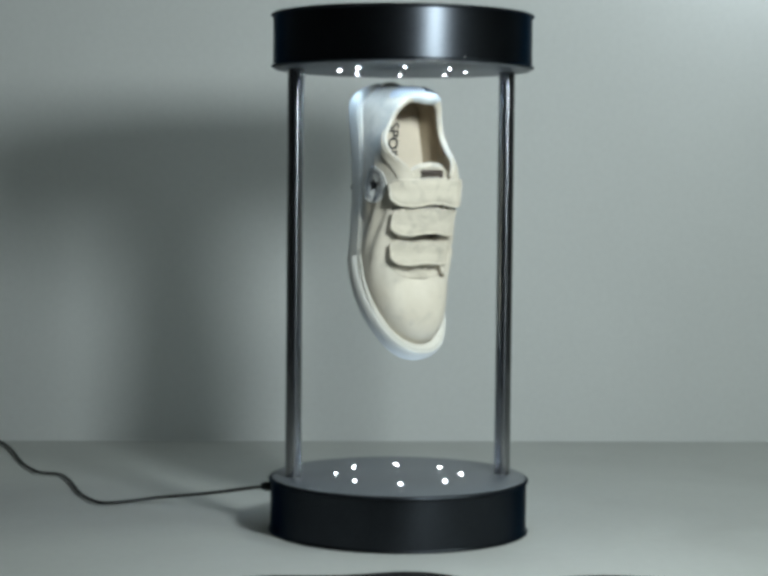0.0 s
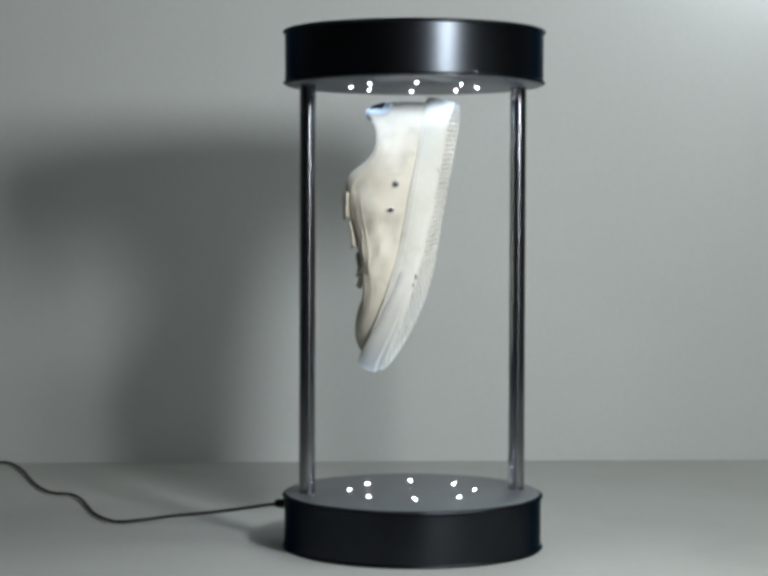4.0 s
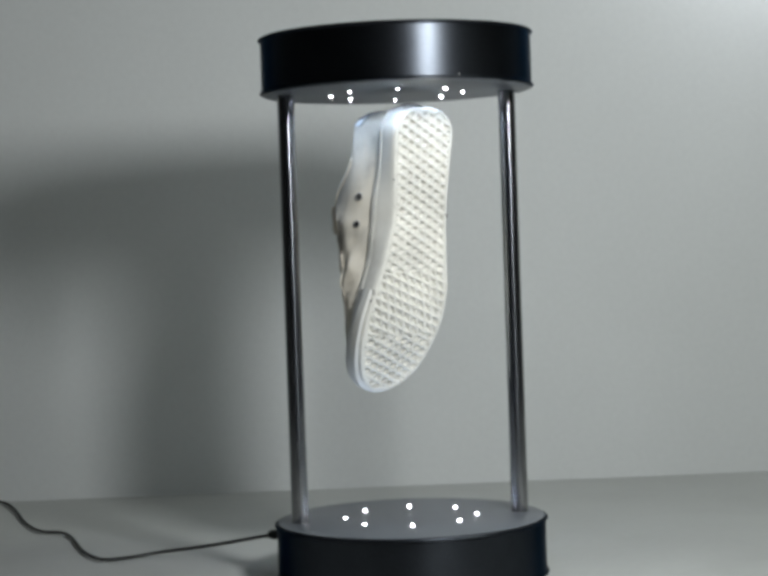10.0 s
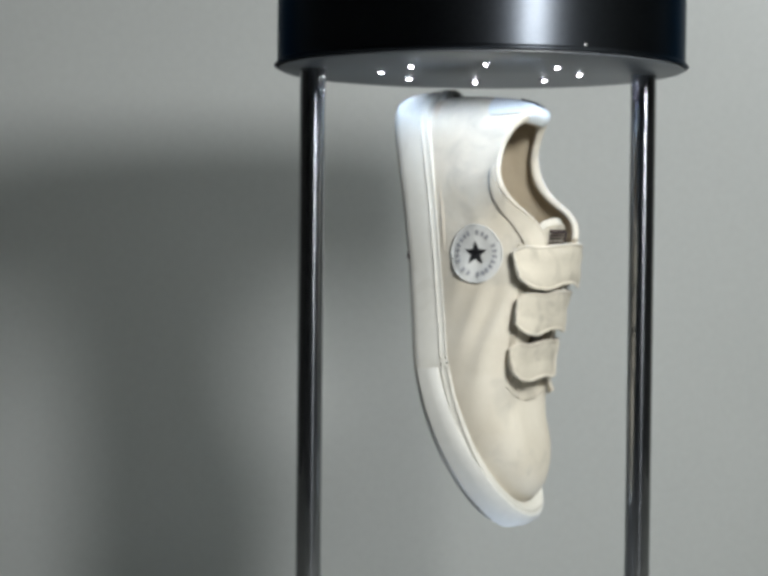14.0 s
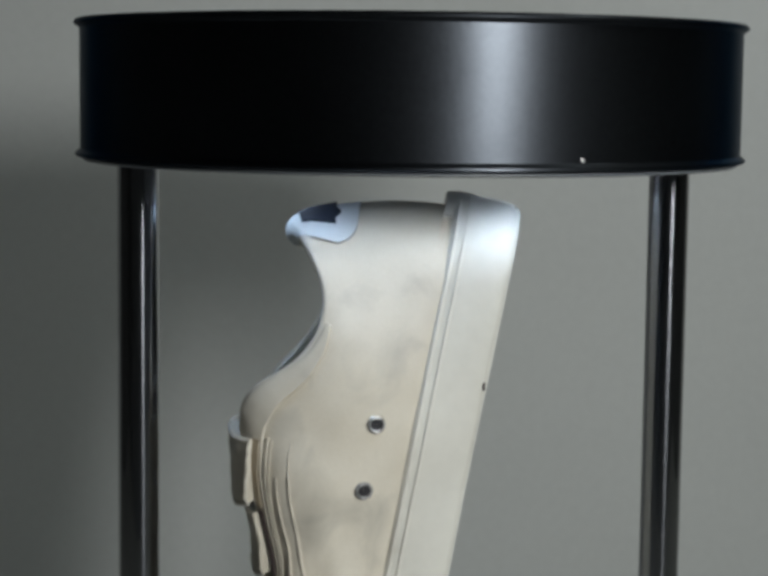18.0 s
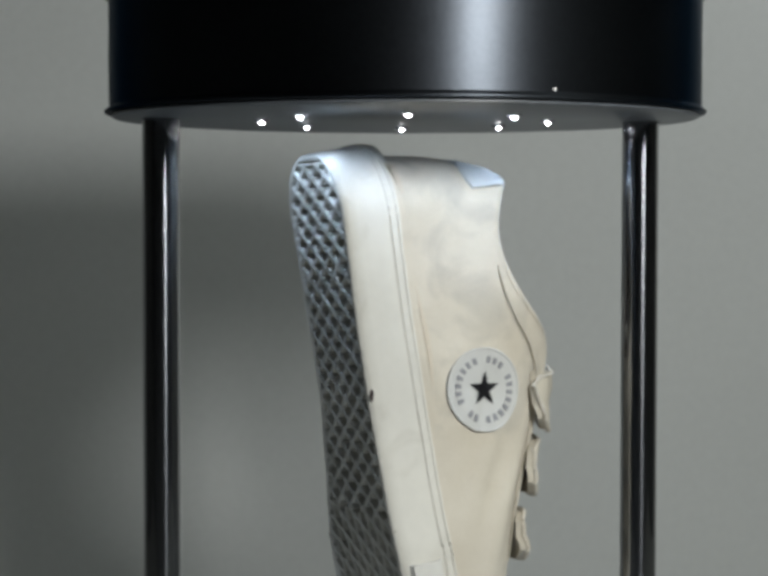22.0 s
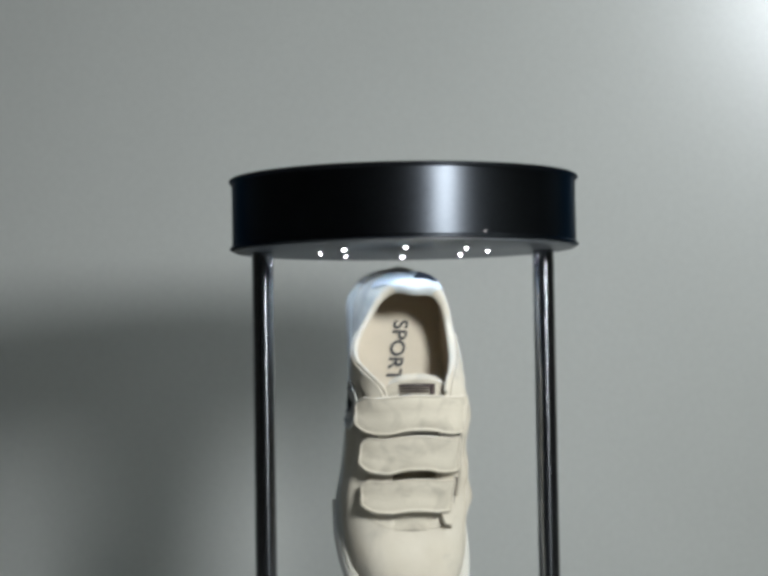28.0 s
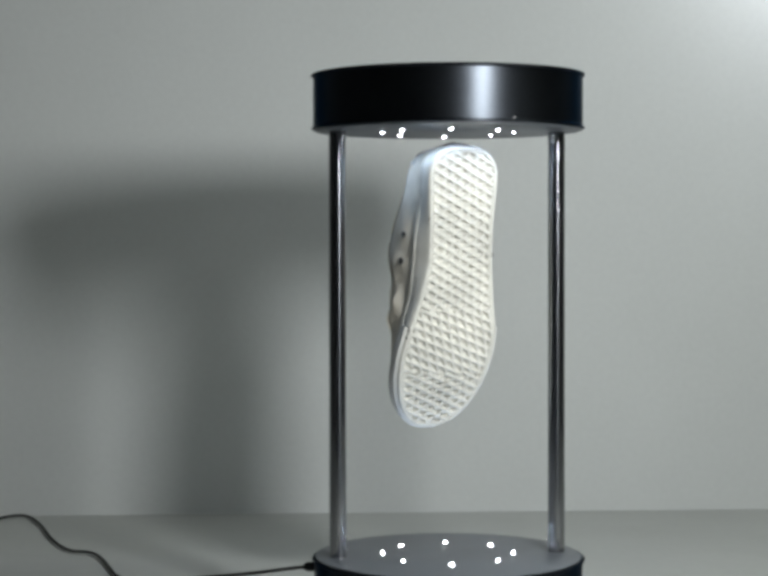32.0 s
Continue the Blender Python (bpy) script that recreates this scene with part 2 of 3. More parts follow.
def grid(rows, close_u=False, close_v=False, caps=False):
    """A sheet through rows of points; close_u joins the ends of each row, close_v the first row to the last."""
    bm = bmesh.new()
    vs = [[bm.verts.new(p) for p in r] for r in rows]
    n, m = len(vs), len(vs[0])
    for i in range(n if close_v else n - 1):
        for j in range(m if close_u else m - 1):
            a, b, c, d = vs[i][j], vs[i][(j + 1) % m], vs[(i + 1) % n][(j + 1) % m], vs[(i + 1) % n][j]
            if len({a, b, c, d}) == 4:
                bm.faces.new((a, b, c, d))
    if caps:
        bm.faces.new(vs[0])
        bm.faces.new(list(reversed(vs[-1])))
    return bm


def lathe(profile, steps=128):
    """A turned solid about z from (radius, height) pairs; the first and last radius may be zero."""
    bm = bmesh.new()
    ring = []
    for r, z in profile:
        if r < 1e-6:
            ring.append([bm.verts.new((0, 0, z))])
        else:
            ring.append([bm.verts.new((r * math.cos(2 * math.pi * k / steps), r * math.sin(2 * math.pi * k / steps), z)) for k in range(steps)])
    for a, b in zip(ring, ring[1:]):
        for k in range(steps):
            q = [a[k % len(a)], a[(k + 1) % len(a)], b[(k + 1) % len(b)], b[k % len(b)]]
            q = list(dict.fromkeys(q))
            if len(q) > 2:
                bm.faces.new(q)
    return bm


def tube(points, radius, sides=10, closed=False, ends=True):
    """A round cord through points, with a smooth frame; radius may be one number for each point."""
    pts = [Vector(p) for p in points]
    thick = radius if isinstance(radius, list) else [radius] * len(pts)
    n = len(pts)
    rows, up = [], Vector((0.13, 0.21, 0.97))
    for i, p in enumerate(pts):
        t = (pts[(i + 1) % n] - pts[i - 1]) if closed else (pts[min(i + 1, n - 1)] - pts[max(i - 1, 0)])
        t.normalize()
        a = t.cross(up).normalized()
        b = a.cross(t)
        rows.append([p + thick[i] * (math.cos(2 * math.pi * k / sides) * a + math.sin(2 * math.pi * k / sides) * b) for k in range(sides)])
    return grid(rows, True, closed, ends and not closed)


def box(x0, x1, y0, y1, z0, z1, bevel=0.0):
    bm = bmesh.new()
    bmesh.ops.create_cube(bm, size=1, matrix=Matrix.Translation(((x0 + x1) / 2, (y0 + y1) / 2, (z0 + z1) / 2)) @ Matrix.Diagonal((x1 - x0, y1 - y0, z1 - z0, 1)))
    if bevel:
        bmesh.ops.bevel(bm, geom=bm.edges[:], offset=bevel, segments=2, affect="EDGES")
    return bm


def spline(points, per=8):
    """Points of a smooth curve through the given ones."""
    p = [Vector(q) for q in points]
    p = [2 * p[0] - p[1]] + p + [2 * p[-1] - p[-2]]
    out = []
    for i in range(1, len(p) - 2):
        for k in range(per):
            t = k / per
            out.append(0.5 * (2 * p[i] + (p[i + 1] - p[i - 1]) * t + (2 * p[i - 1] - 5 * p[i] + 4 * p[i + 1] - p[i + 2]) * t * t
                              + (3 * p[i] - p[i - 1] - 3 * p[i + 1] + p[i + 2]) * t ** 3))
    return out + [p[-2]]


# ---- the room ----
def structure(name, bm, mat, label):
    return tagged(mesh_object(name, bm, mat, None, False), label, "", "", "structure")


structure("table_top", box(-1.6, 1.6, -1.2, 0.615, -0.04, 0.0), M_TABLE, "wide pale grey table top against the wall")
structure("wall_back", box(-2.2, 2.2, 0.615, 0.74, -0.75, 2.2), M_WALL, "smooth pale grey painted wall behind the table")
structure("wall_left", box(-2.3, -2.2, -3.0, 0.615, -0.75, 2.2), M_ROOM, "plain dark side wall")
structure("wall_right", box(2.2, 2.3, -3.0, 0.615, -0.75, 2.2), M_ROOM, "plain dark side wall")
structure("wall_front", box(-2.3, 2.3, -3.1, -3.0, -0.75, 2.2), M_FRONT, "plain grey wall behind the camera")
structure("floor", box(-2.3, 2.3, -3.1, 0.74, -0.85, -0.75), M_ROOM, "plain dark floor")
structure("ceiling", box(-2.3, 2.3, -3.1, 0.74, 2.2, 2.3), M_ROOM, "plain dark ceiling")


# ---- the display stand ----
def display_stand():
    stand = tagged(new("display_stand"), "black round levitation display stand with two chrome poles and white lights", "display stand")
    lip, r, h = 0.1256, 0.1235, 0.0565
    shell = [(0, 0), (0.118, 0), (lip - 0.0008, 0.0), (lip - 0.0002, 0.0006), (lip - 0.0004, 0.0014), (r + 0.0006, 0.0022), (r, 0.0028), (r, 0.0031), (r, 0.0034), (r, 0.0090)]
    shell += [(r, h - 0.0060), (r, h - 0.0038), (r, h - 0.0035), (r, h - 0.0032), (r + 0.0006, h - 0.0026), (lip - 0.0002, h - 0.0018), (lip, h - 0.0010), (lip - 0.0008, h), (0.118, h), (0, h)]

    def drum(name, z, height, label):
        k = height / h
        bm = lathe([(a, b if b < h / 2 else b + height - h) for a, b in shell])
        bmesh.ops.translate(bm, verts=bm.verts, vec=(0, 0, z))
        return part(name, bm, M_BLACK, stand, label)

    base = drum("base_drum", 0.0, 0.0508, "satin black round base drum")
    top = drum("top_drum", 0.4437, 0.0500, "satin black round top drum")
    for name, z, side, owner in (("base_plate", 0.0508, 1, base), ("top_plate", 0.4437, -1, top)):
        bm = lathe([(0, 0), (0.1215, 0), (0.1225, side * 0.0005), (0.1225, side * 0.0012), (0.1215, side * 0.0017), (0, side * 0.0017)])
        bmesh.ops.translate(bm, verts=bm.verts, vec=(0, 0, z))
        part(name, bm, M_PLATE, owner, "dark grey glossy plate holding the lights")
        for a in LED_RING:
            bm = lathe([(0.0032, 0), (0.0032, 0.0006 * side), (0.0024, 0.0010 * side), (0.0022, 0)], 20)
            m = Matrix.Translation((0.0604 * math.cos(a), 0.0604 * math.sin(a), z + side * 0.0017))
            bmesh.ops.transform(bm, matrix=m, verts=bm.verts)
            part("led_bezel", bm, M_COLLAR, owner)
            bm = lathe([(0.0011, 0.0), (0.0011, 0.0009 * side), (0.0009, 0.0013 * side), (0.0005, 0.0016 * side), (0, 0.0017 * side)], 16)
            bmesh.ops.transform(bm, matrix=m, verts=bm.verts)
            part("led", bm, M_LED, owner, "glowing white light")
    for s in (1, -1):
        x, y = s * 0.1022 * math.cos(radians(4.77)), s * 0.1022 * math.sin(radians(4.77))
        bm = lathe([(0, 0.0525), (0.0078, 0.0525), (0.0078, 0.4420), (0, 0.4420)], 40)
        part("pole", bm, M_CHROME, stand, "polished dark chrome pole").location = (x, y, 0)
    bm = lathe([(0, 0), (0.0008, 0), (0.0008, 0.0006), (0, 0.0009)], 10)
    a = radians(-67.2)
    bmesh.ops.transform(bm, matrix=pose(0.1233 * math.cos(a), 0.1233 * math.sin(a), 0.4473) @ Matrix.Rotation(a, 4, "Z") @ Matrix.Rotation(radians(90), 4, "Y"), verts=bm.verts)
    part("screw", bm, M_STEEL, top, "tiny bright screw head")
    bm = lathe([(0.0035, 0), (0.0045, 0), (0.0045, 0.012), (0.003, 0.016), (0.0028, 0.016)], 16)
    bmesh.ops.transform(bm, matrix=pose(-0.1170, 0.0395, 0.035) @ Matrix.Rotation(radians(-90), 4, "Y"), verts=bm.verts)
    part("cable_grommet", bm, M_CORD, base)
    return stand


display_stand()

cord = [(-0.120, 0.040, 0.035), (-0.140, 0.062, 0.030), (-0.172, 0.095, 0.0205), (-0.205, 0.122, 0.0125), (-0.240, 0.143, 0.0062), (-0.270, 0.140, 0.003),
        (-0.293, 0.129, 0.003), (-0.307, 0.143, 0.003), (-0.325, 0.187, 0.003), (-0.347, 0.277, 0.003), (-0.364, 0.319, 0.003), (-0.389, 0.336, 0.003),
        (-0.416, 0.405, 0.003), (-0.446, 0.520, 0.003), (-0.472, 0.590, 0.003), (-0.492, 0.594, 0.003), (-0.509, 0.560, 0.003), (-0.525, 0.500, 0.004)]
tagged(mesh_object("power_cord", tube(spline(cord), 0.0017, 10), M_CORD), "thin black power cord curling over the table", "cord")


# ---- the shoe ----
def blend(x, xs, ys):
    """Straight-line interpolation in a short table."""
    if x <= xs[0]:
        return ys[0]
    for i in range(1, len(xs)):
        if x < xs[i]:
            return ys[i - 1] + (ys[i] - ys[i - 1]) * (x - xs[i - 1]) / (xs[i] - xs[i - 1])
    return ys[-1]


LENGTH, TILT, MID = 0.265, radians(9.3), 0.30


def sole_h(l):
    return 1.75 * max(l - 0.150, 0) ** 2


def toe_lean(l, h):
    """How far the side band draws back at the toe above and below its middle."""
    return blend(l, [0.222, LENGTH], [0, 1]) * (0.36 * max(h - 0.010, 0) + 0.6 * max(0.006 - h, 0))


STATIONS = [0, 0.026, 0.072, 0.105, 0.142, 0.165, 0.19, 0.215, 0.243, 0.262]


def middle(l):
    return (blend(l, STATIONS, [-0.0013, -0.0020, -0.0037, -0.0056, -0.0048, -0.0038, -0.0013, 0.0007, 0.0024, 0.004]))


def half_width(l):
    w = (blend(l, STATIONS, [0.0339, 0.0337, 0.0314, 0.0313, 0.0370, 0.0425, 0.0448, 0.0446, 0.0436, 0.0432]))
    if l < 0.030:
        w *= max(1 - ((0.030 - l) / 0.030) ** 2.4, 0) ** (1 / 2.4)
    if l > 0.185:
        w *= max(1 - ((l - 0.185) / (LENGTH - 0.185)) ** 2.3, 0) ** (1 / 2.3)
    return w


def edge_x(l, side, offset=0.0, up=0.0):
    """The sole's edge; the side band flares out over the arch towards its top (up 1)."""
    w = half_width(l)
    flare = up * 0.0075 * math.exp(-((l - 0.098) / 0.036) ** 2) if side > 0 else up * 0.002 * math.exp(-((l - 0.10) / 0.04) ** 2)
    return middle(l) + side * (max(w + offset + flare, 0) if w > 0 else 0)


def place(x, l, h):
    """From the shoe's own measures (across, along from the heel, above the sole) to the hanging shoe."""
    return Vector((x, 0.043 - l * math.sin(TILT) - h * math.cos(TILT), 0.426 - MID - l * math.cos(TILT) + h * math.sin(TILT)))


def lerp_key(u, keys):
    for a, b in zip(keys, keys[1:]):
        if u <= b[0]:
            f = max((u - a[0]) / (b[0] - a[0]), 0)
            return [a[j] + (b[j] - a[j]) * f for j in (1, 2, 3)]
    return list(keys[-1][1:])


TOP_VENT = [(0, 0.0195, 0, 0.0815), (0.02, 0.0195, 0.008, 0.0813), (0.06, 0.0210, 0.0160, 0.0795), (0.12, 0.029, 0.0240, 0.0725), (0.2, 0.046, 0.0300, 0.0620),
            (0.28, 0.066, 0.0315, 0.0650), (0.34, 0.080, 0.0275, 0.0800), (0.38, 0.088, 0.0215, 0.0900), (0.5, 0.115, 0.017, 0.0825),
            (0.58, 0.137, 0.0160, 0.0708), (0.68, 0.163, 0.0150, 0.0590), (0.74, 0.178, 0.014, 0.0535), (0.80, 0.186, 0.008, 0.0512), (1, 0.188, 0, 0.0510)]
TOP_STAR = [(0, 0.0195, 0, 0.0815), (0.02, 0.0195, 0.008, 0.0813), (0.06, 0.0210, 0.0160, 0.0795), (0.12, 0.029, 0.0245, 0.0725), (0.2, 0.046, 0.0330, 0.0645),
            (0.27, 0.065, 0.0440, 0.0660), (0.34, 0.083, 0.0405, 0.0785), (0.38, 0.091, 0.0265, 0.0860), (0.5, 0.115, 0.017, 0.0825),
            (0.58, 0.137, 0.0160, 0.0708), (0.68, 0.163, 0.0150, 0.0590), (0.74, 0.178, 0.014, 0.0535), (0.80, 0.186, 0.008, 0.0512), (1, 0.188, 0, 0.0510)]


def topline(side, u):
    """The opening's edge, rounded off by averaging along it."""
    reach = min(0.035, u, 1 - u)
    keys = TOP_VENT if side > 0 else TOP_STAR
    got = [lerp_key(u + reach * d, keys) for d in (-1, -0.6, -0.2, 0.2, 0.6, 1)]
    return [sum(g[j] for g in got) / 6 for j in range(3)]


def upper_point(side, u, k):
    """The upper between the sole's edge (k 0) and the opening (k 1); u runs from heel to toe."""
    l = u * LENGTH
    lb = 0.0045 + l * (LENGTH - 0.011) / LENGTH - toe_lean(l, 0.021)
    b = Vector((edge_x(l, side, blend(u, [0.12, 0.32, 0.68, 0.85], [-0.0008, -0.0052, -0.0052, -0.0030]) if side > 0 else -0.0012, 1.0), lb, sole_h(lb) + 0.0185))
    tl, tx, th = topline(side, u)
    t = Vector((side * tx, tl, th))
    f, add = (blend(u, [0, 0.3, 0.6, 0.8, 1], [0.55, 0.62, 0.85, 1.0, 1.1])), (blend(u, [0.6, 0.85, 1], [0.0, 0.009, 0.0145]))
    back = (blend(u, [0, 0.08, 0.2], [0.004, 0.002, 0]))
    wide = (blend(u, [0, 0.1, 0.2, 0.34, 0.45, 0.6, 0.75, 0.85, 1], [0, 0.0, 0.008, 0.023, 0.033, 0.026, 0.008, 0.001, 0] if side > 0 else [0, 0, 0.003, 0.010, 0.012, 0.008, 0.003, 0.0, 0]))
    c = Vector((b.x * (blend(u, [0, 0.25, 0.5], [0.95, 0.97, 0.97])) + side * wide,
                b.y + (t.y - b.y) * (blend(u, [0, 0.2, 0.8, 1], [0.2, 0.4, 0.28, 0.10])) - back, b.z + f * (t.z - b.z) + add))
    return (1 - k) ** 2 * b + 2 * k * (1 - k) * c + k * k * t


def find(side, l, k):
    lo, hi = 0.0, 1.0
    for _ in range(14):
        mid = (lo + hi) / 2
        if upper_point(side, mid, k).y < l:
            lo = mid
        else:
            hi = mid
    return (lo + hi) / 2


def skin(side, u, k, lift=0.0):
    """A point on the soft upper, raised along its normal, in the hanging shoe."""
    p = upper_point(side, u, k)
    e = 1e-3
    du = upper_point(side, min(u + e, 1), k) - upper_point(side, max(u - e, 0), k)
    dk = upper_point(side, u, min(k + e, 1)) - upper_point(side, u, max(k - e, 0))
    n = du.cross(dk)
    if n.length > 1e-12:
        n.normalize()
        if n.dot(p - Vector((0, 0.12, 0.03))) < 0 and u > 0.05:
            n = -n
        if u <= 0.05 and n.dot(Vector((side * 0.3, -1, 0.1))) < 0:
            n = -n
        soft = math.sin(math.pi * k) * min(1, u * 8, (1 - u) * 8)
        sag = 0.0020 * noise.noise(Vector((p.x * 30 + 5, p.y * 34, p.z * 40))) + 0.0008 * noise.noise(Vector((p.x * 80, p.y * 60 + 9, p.z * 110)))
        fold = 0.0013 * math.sin((p.y * 0.55 + p.z) * 330) * math.exp(-((p.y - 0.150) / 0.028) ** 2) * math.exp(-((p.z - 0.044) / 0.014) ** 2)
        if side < 0:
            fold += 0.0018 * math.sin(p.z * 330 + p.y * 190 + 1.2 * noise.noise(p * 40)) * math.exp(-((p.y - 0.138) / 0.032) ** 2) * math.exp(-((p.z - 0.044) / 0.018) ** 2)
        else:
            fold += 0.0018 * math.sin(p.z * 340 - p.y * 120) * math.exp(-((p.y - 0.155) / 0.035) ** 2) * math.exp(-((p.z - 0.043) / 0.013) ** 2)
        p = p + (lift + soft * (sag + fold)) * n
    return place(*p)


def on_side(side, l, h, lift):
    lo, hi = 0.0, 0.97
    for _ in range(12):
        k = (lo + hi) / 2
        if upper_point(side, find(side, l, k), k).z < h:
            lo = k
        else:
            hi = k
    return skin(side, find(side, l, k), k, lift)


def collar_rim():
    """The padded rim of the opening: middle of the roll, outward and upward directions and radius, from side to side."""
    us = [0.43 * i / 34 for i in range(35)]
    stops = [(1, u) for u in reversed(us)] + [(-1, u) for u in us[1:]]
    raw = []
    for side, u in stops:
        p = upper_point(side, u, 1.0)
        t = (p - upper_point(side, u, 0.94)).normalized()
        e = 4e-3
        du = upper_point(side, u + e, 1.0) - upper_point(side, max(u - e, 0), 1.0)
        n = du.cross(t)
        aim = Vector((side * 0.3, -1, 0.1)) if u < 0.06 else p - Vector((0, 0.12, 0.03))
        if u < 0.012:
            n = Vector((0, -1, 0)) - t * t.dot(Vector((0, -1, 0)))
        n = n.normalized() if n.dot(aim) > 0 else -n.normalized()
        raw.append((p, n, t, (0.0030 if side > 0 else 0.0021) + 0.0037 * math.exp(-(u / 0.085) ** 4) - 0.0018 * max(u - 0.28, 0) / 0.15))
    out = []
    for i, (p, n, t, r) in enumerate(raw):
        near = raw[max(i - 5, 0):i + 6]
        n = sum((q[1] for q in near), Vector()).normalized()
        t = sum((q[2] for q in near), Vector())
        t = (t - n * n.dot(t)).normalized()
        r = sum(q[3] for q in near) / len(near)
        out.append((p - (r - 0.0005) * n, n, t, r))
    return out


def loop_us(n=56):
    """Stations round the shoe: heel to toe on one side and back on the other."""
    us = [0.5 - 0.5 * math.cos(math.pi * i / n) for i in range(n + 1)]
    return [(1, u) for u in us] + [(-1, u) for u in reversed(us[1:-1])]


def shell_of(rows, thick, closed=False):
    """A sheet given real thickness towards its inside."""
    bm = grid(rows, closed)
    bmesh.ops.recalc_face_normals(bm, faces=bm.faces)
    bmesh.ops.solidify(bm, geom=bm.faces[:], thickness=thick)
    return bm


def outline(offset, up=0.0, reach=None):
    """The sole's edge moved outwards in the plan; reach scales the move from heel to toe."""
    loop = loop_us(72)
    flat = [Vector((edge_x(u * LENGTH, side, 0, up), u * LENGTH)) for side, u in loop]
    n, pts = len(flat), []
    for i, p in enumerate(flat):
        t = flat[(i + 1) % n] - flat[i - 1]
        out = Vector((t.y, -t.x)).normalized()
        k = reach(loop[i][1]) if reach else 1.0
        pts.append(tuple(p + out * offset * k))
    return pts


def tread_height(x, l):
    """How low the sole lies between the raised, crossing ridges: 0 on a ridge, 1 in a rhombic cell."""
    if l < 0.150:
        a, b = (l + 0.53 * x) / 0.0089, (l - 0.69 * x) / 0.0097
        wa, wb, low = 0.24, 0.26, 0.12
    elif l < 0.210:
        a, b = (l + 0.40 * x) / 0.0085, (l + 4.0 * x) / 0.0330
        wa, wb, low = 0.25, 0.25, 0.08
    else:
        a, b = (l + 0.46 * x) / 0.0087, (l - 0.80 * x) / 0.0102
        wa, wb, low = 0.25, 0.26, 0.12
    ga, gb = abs(a - round(a)), abs(b - round(b))
    fa, fb = min(max((ga - wa * 0.45) / 0.15, 0), 1), min(max((gb - wb * 0.45) / 0.13, 0), 1)
    fa, fb = fa * fa * (3 - 2 * fa), low + (1 - low) * fb * fb * (3 - 2 * fb)
    return min(fa, fb)


def shoe():
    thing = tagged(new("shoe"), "cream canvas sneaker with three straps, hanging heel up in the air", "shoe")
    thing.location = (0, 0, MID)
    # upper
    loop = loop_us()
    ks = [i / 18 for i in range(19)]
    rows = [[skin(s, u, k) for s, u in loop] for k in ks]
    upper = part("upper", shell_of(rows, 0.0022, True), M_UPPER, thing, "cream canvas upper")
    upper.data.materials.append(M_LINING)
    for face in upper.data.polygons:
        l = min(max((0.426 - MID - face.center.z) / math.cos(TILT), 0.05), 0.2)
        if face.normal.dot(face.center - place(middle(l), l, 0.045)) < 0:
            face.material_index = 1
    # foxing band of rubber
    prof = [(-0.004, 0.0030), (-0.0008, 0.0012), (0.0002, 0.0026), (0.0006, 0.006), (0.0008, 0.012), (0.0004, 0.019), (-0.0006, 0.0232), (-0.0020, 0.0243), (-0.0045, 0.0236), (-0.0090, 0.0210)]
    rows = []
    for off, h in prof:
        rows.append([place(x, l - toe_lean(l, h), sole_h(l) + h) for x, l in outline(off, min(max((h - 0.004) / 0.018, 0), 1))])
    part("foxing", grid(rows, True), M_RUBBER, thing, "off-white rubber side band")
    line = [place(x, l - toe_lean(l, 0.0190), sole_h(l) + 0.0190) for x, l in outline(0.0004, 0.85)]
    part("foxing_rib", tube(line, 0.0007, 6, True), M_RUBBER, thing)
    line = [place(x, l - toe_lean(l, 0.0225), sole_h(l) + 0.0225) for x, l in outline(-0.0004, 0.95)]
    part("foxing_rib", tube(line, 0.0008, 6, True), M_RUBBER, thing)
    # brown tube standing in for the shaded crease above the band
    us = [0.24 + 0.40 * i / 60 for i in range(61)]
    line = [place(edge_x(u * LENGTH, 1, -0.0034, 1.0), u * LENGTH, sole_h(u * LENGTH) + 0.0245) for u in us]
    part("crease_shade", tube(line, 0.0011, 6), M_CREASE_SHADE, thing, "thin brown line painted for the shade in the crease above the side band")
    # toe bumper
    rows = []
    for off, h in [(0.0002, 0.0030), (0.0028, 0.0042), (0.0034, 0.010), (0.0030, 0.0148), (0.0016, 0.0166), (0.0002, 0.0168)]:
        edge = outline(off, 0.0, lambda u: min(max((u - 0.615) / 0.010, 0.35), 1.0))
        rows.append([place(x, l - toe_lean(l, h * blend(u, [0.66, 0.90], [1.0, 1.36])), sole_h(l) + h * blend(u, [0.66, 0.90], [1.0, 1.36])) for (x, l), (side, u) in zip(edge, loop_us(72)) if u > 0.615])
    part("toe_bumper", shell_of(rows, 0.0012), M_BUMPER, thing, "off-white rubber toe bumper")
    # outsole with rim and tread
    nl, nx = 430, 150
    rows = []
    for i in range(nl + 1):
        l = LENGTH * (0.5 - 0.5 * math.cos(math.pi * (0.004 + 0.992 * i / nl)))
        row = []
        for j in range(nx + 1):
            q = 2 * j / nx - 1
            w = half_width(l)
            x = middle(l) + q * (w - 0.0004)
            edge = min(w * (1 - abs(q)), l * 0.95, (LENGTH - l) * 0.95)
            inside = min(max((edge - 0.0042) / 0.0010, 0), 1)
            h = inside * 0.0040 * tread_height(x, l) + 0.0012 * max(1 - edge / 0.0012, 0)
            h += 0.0013 * max(1 - abs(edge - 0.0030) / 0.0006, 0)
            row.append(place(x, l, sole_h(l) + h))
        rows.append(row)
    sole = part("outsole", grid(rows), M_SOLE, thing, "off-white rubber sole with raised rhombic tread")
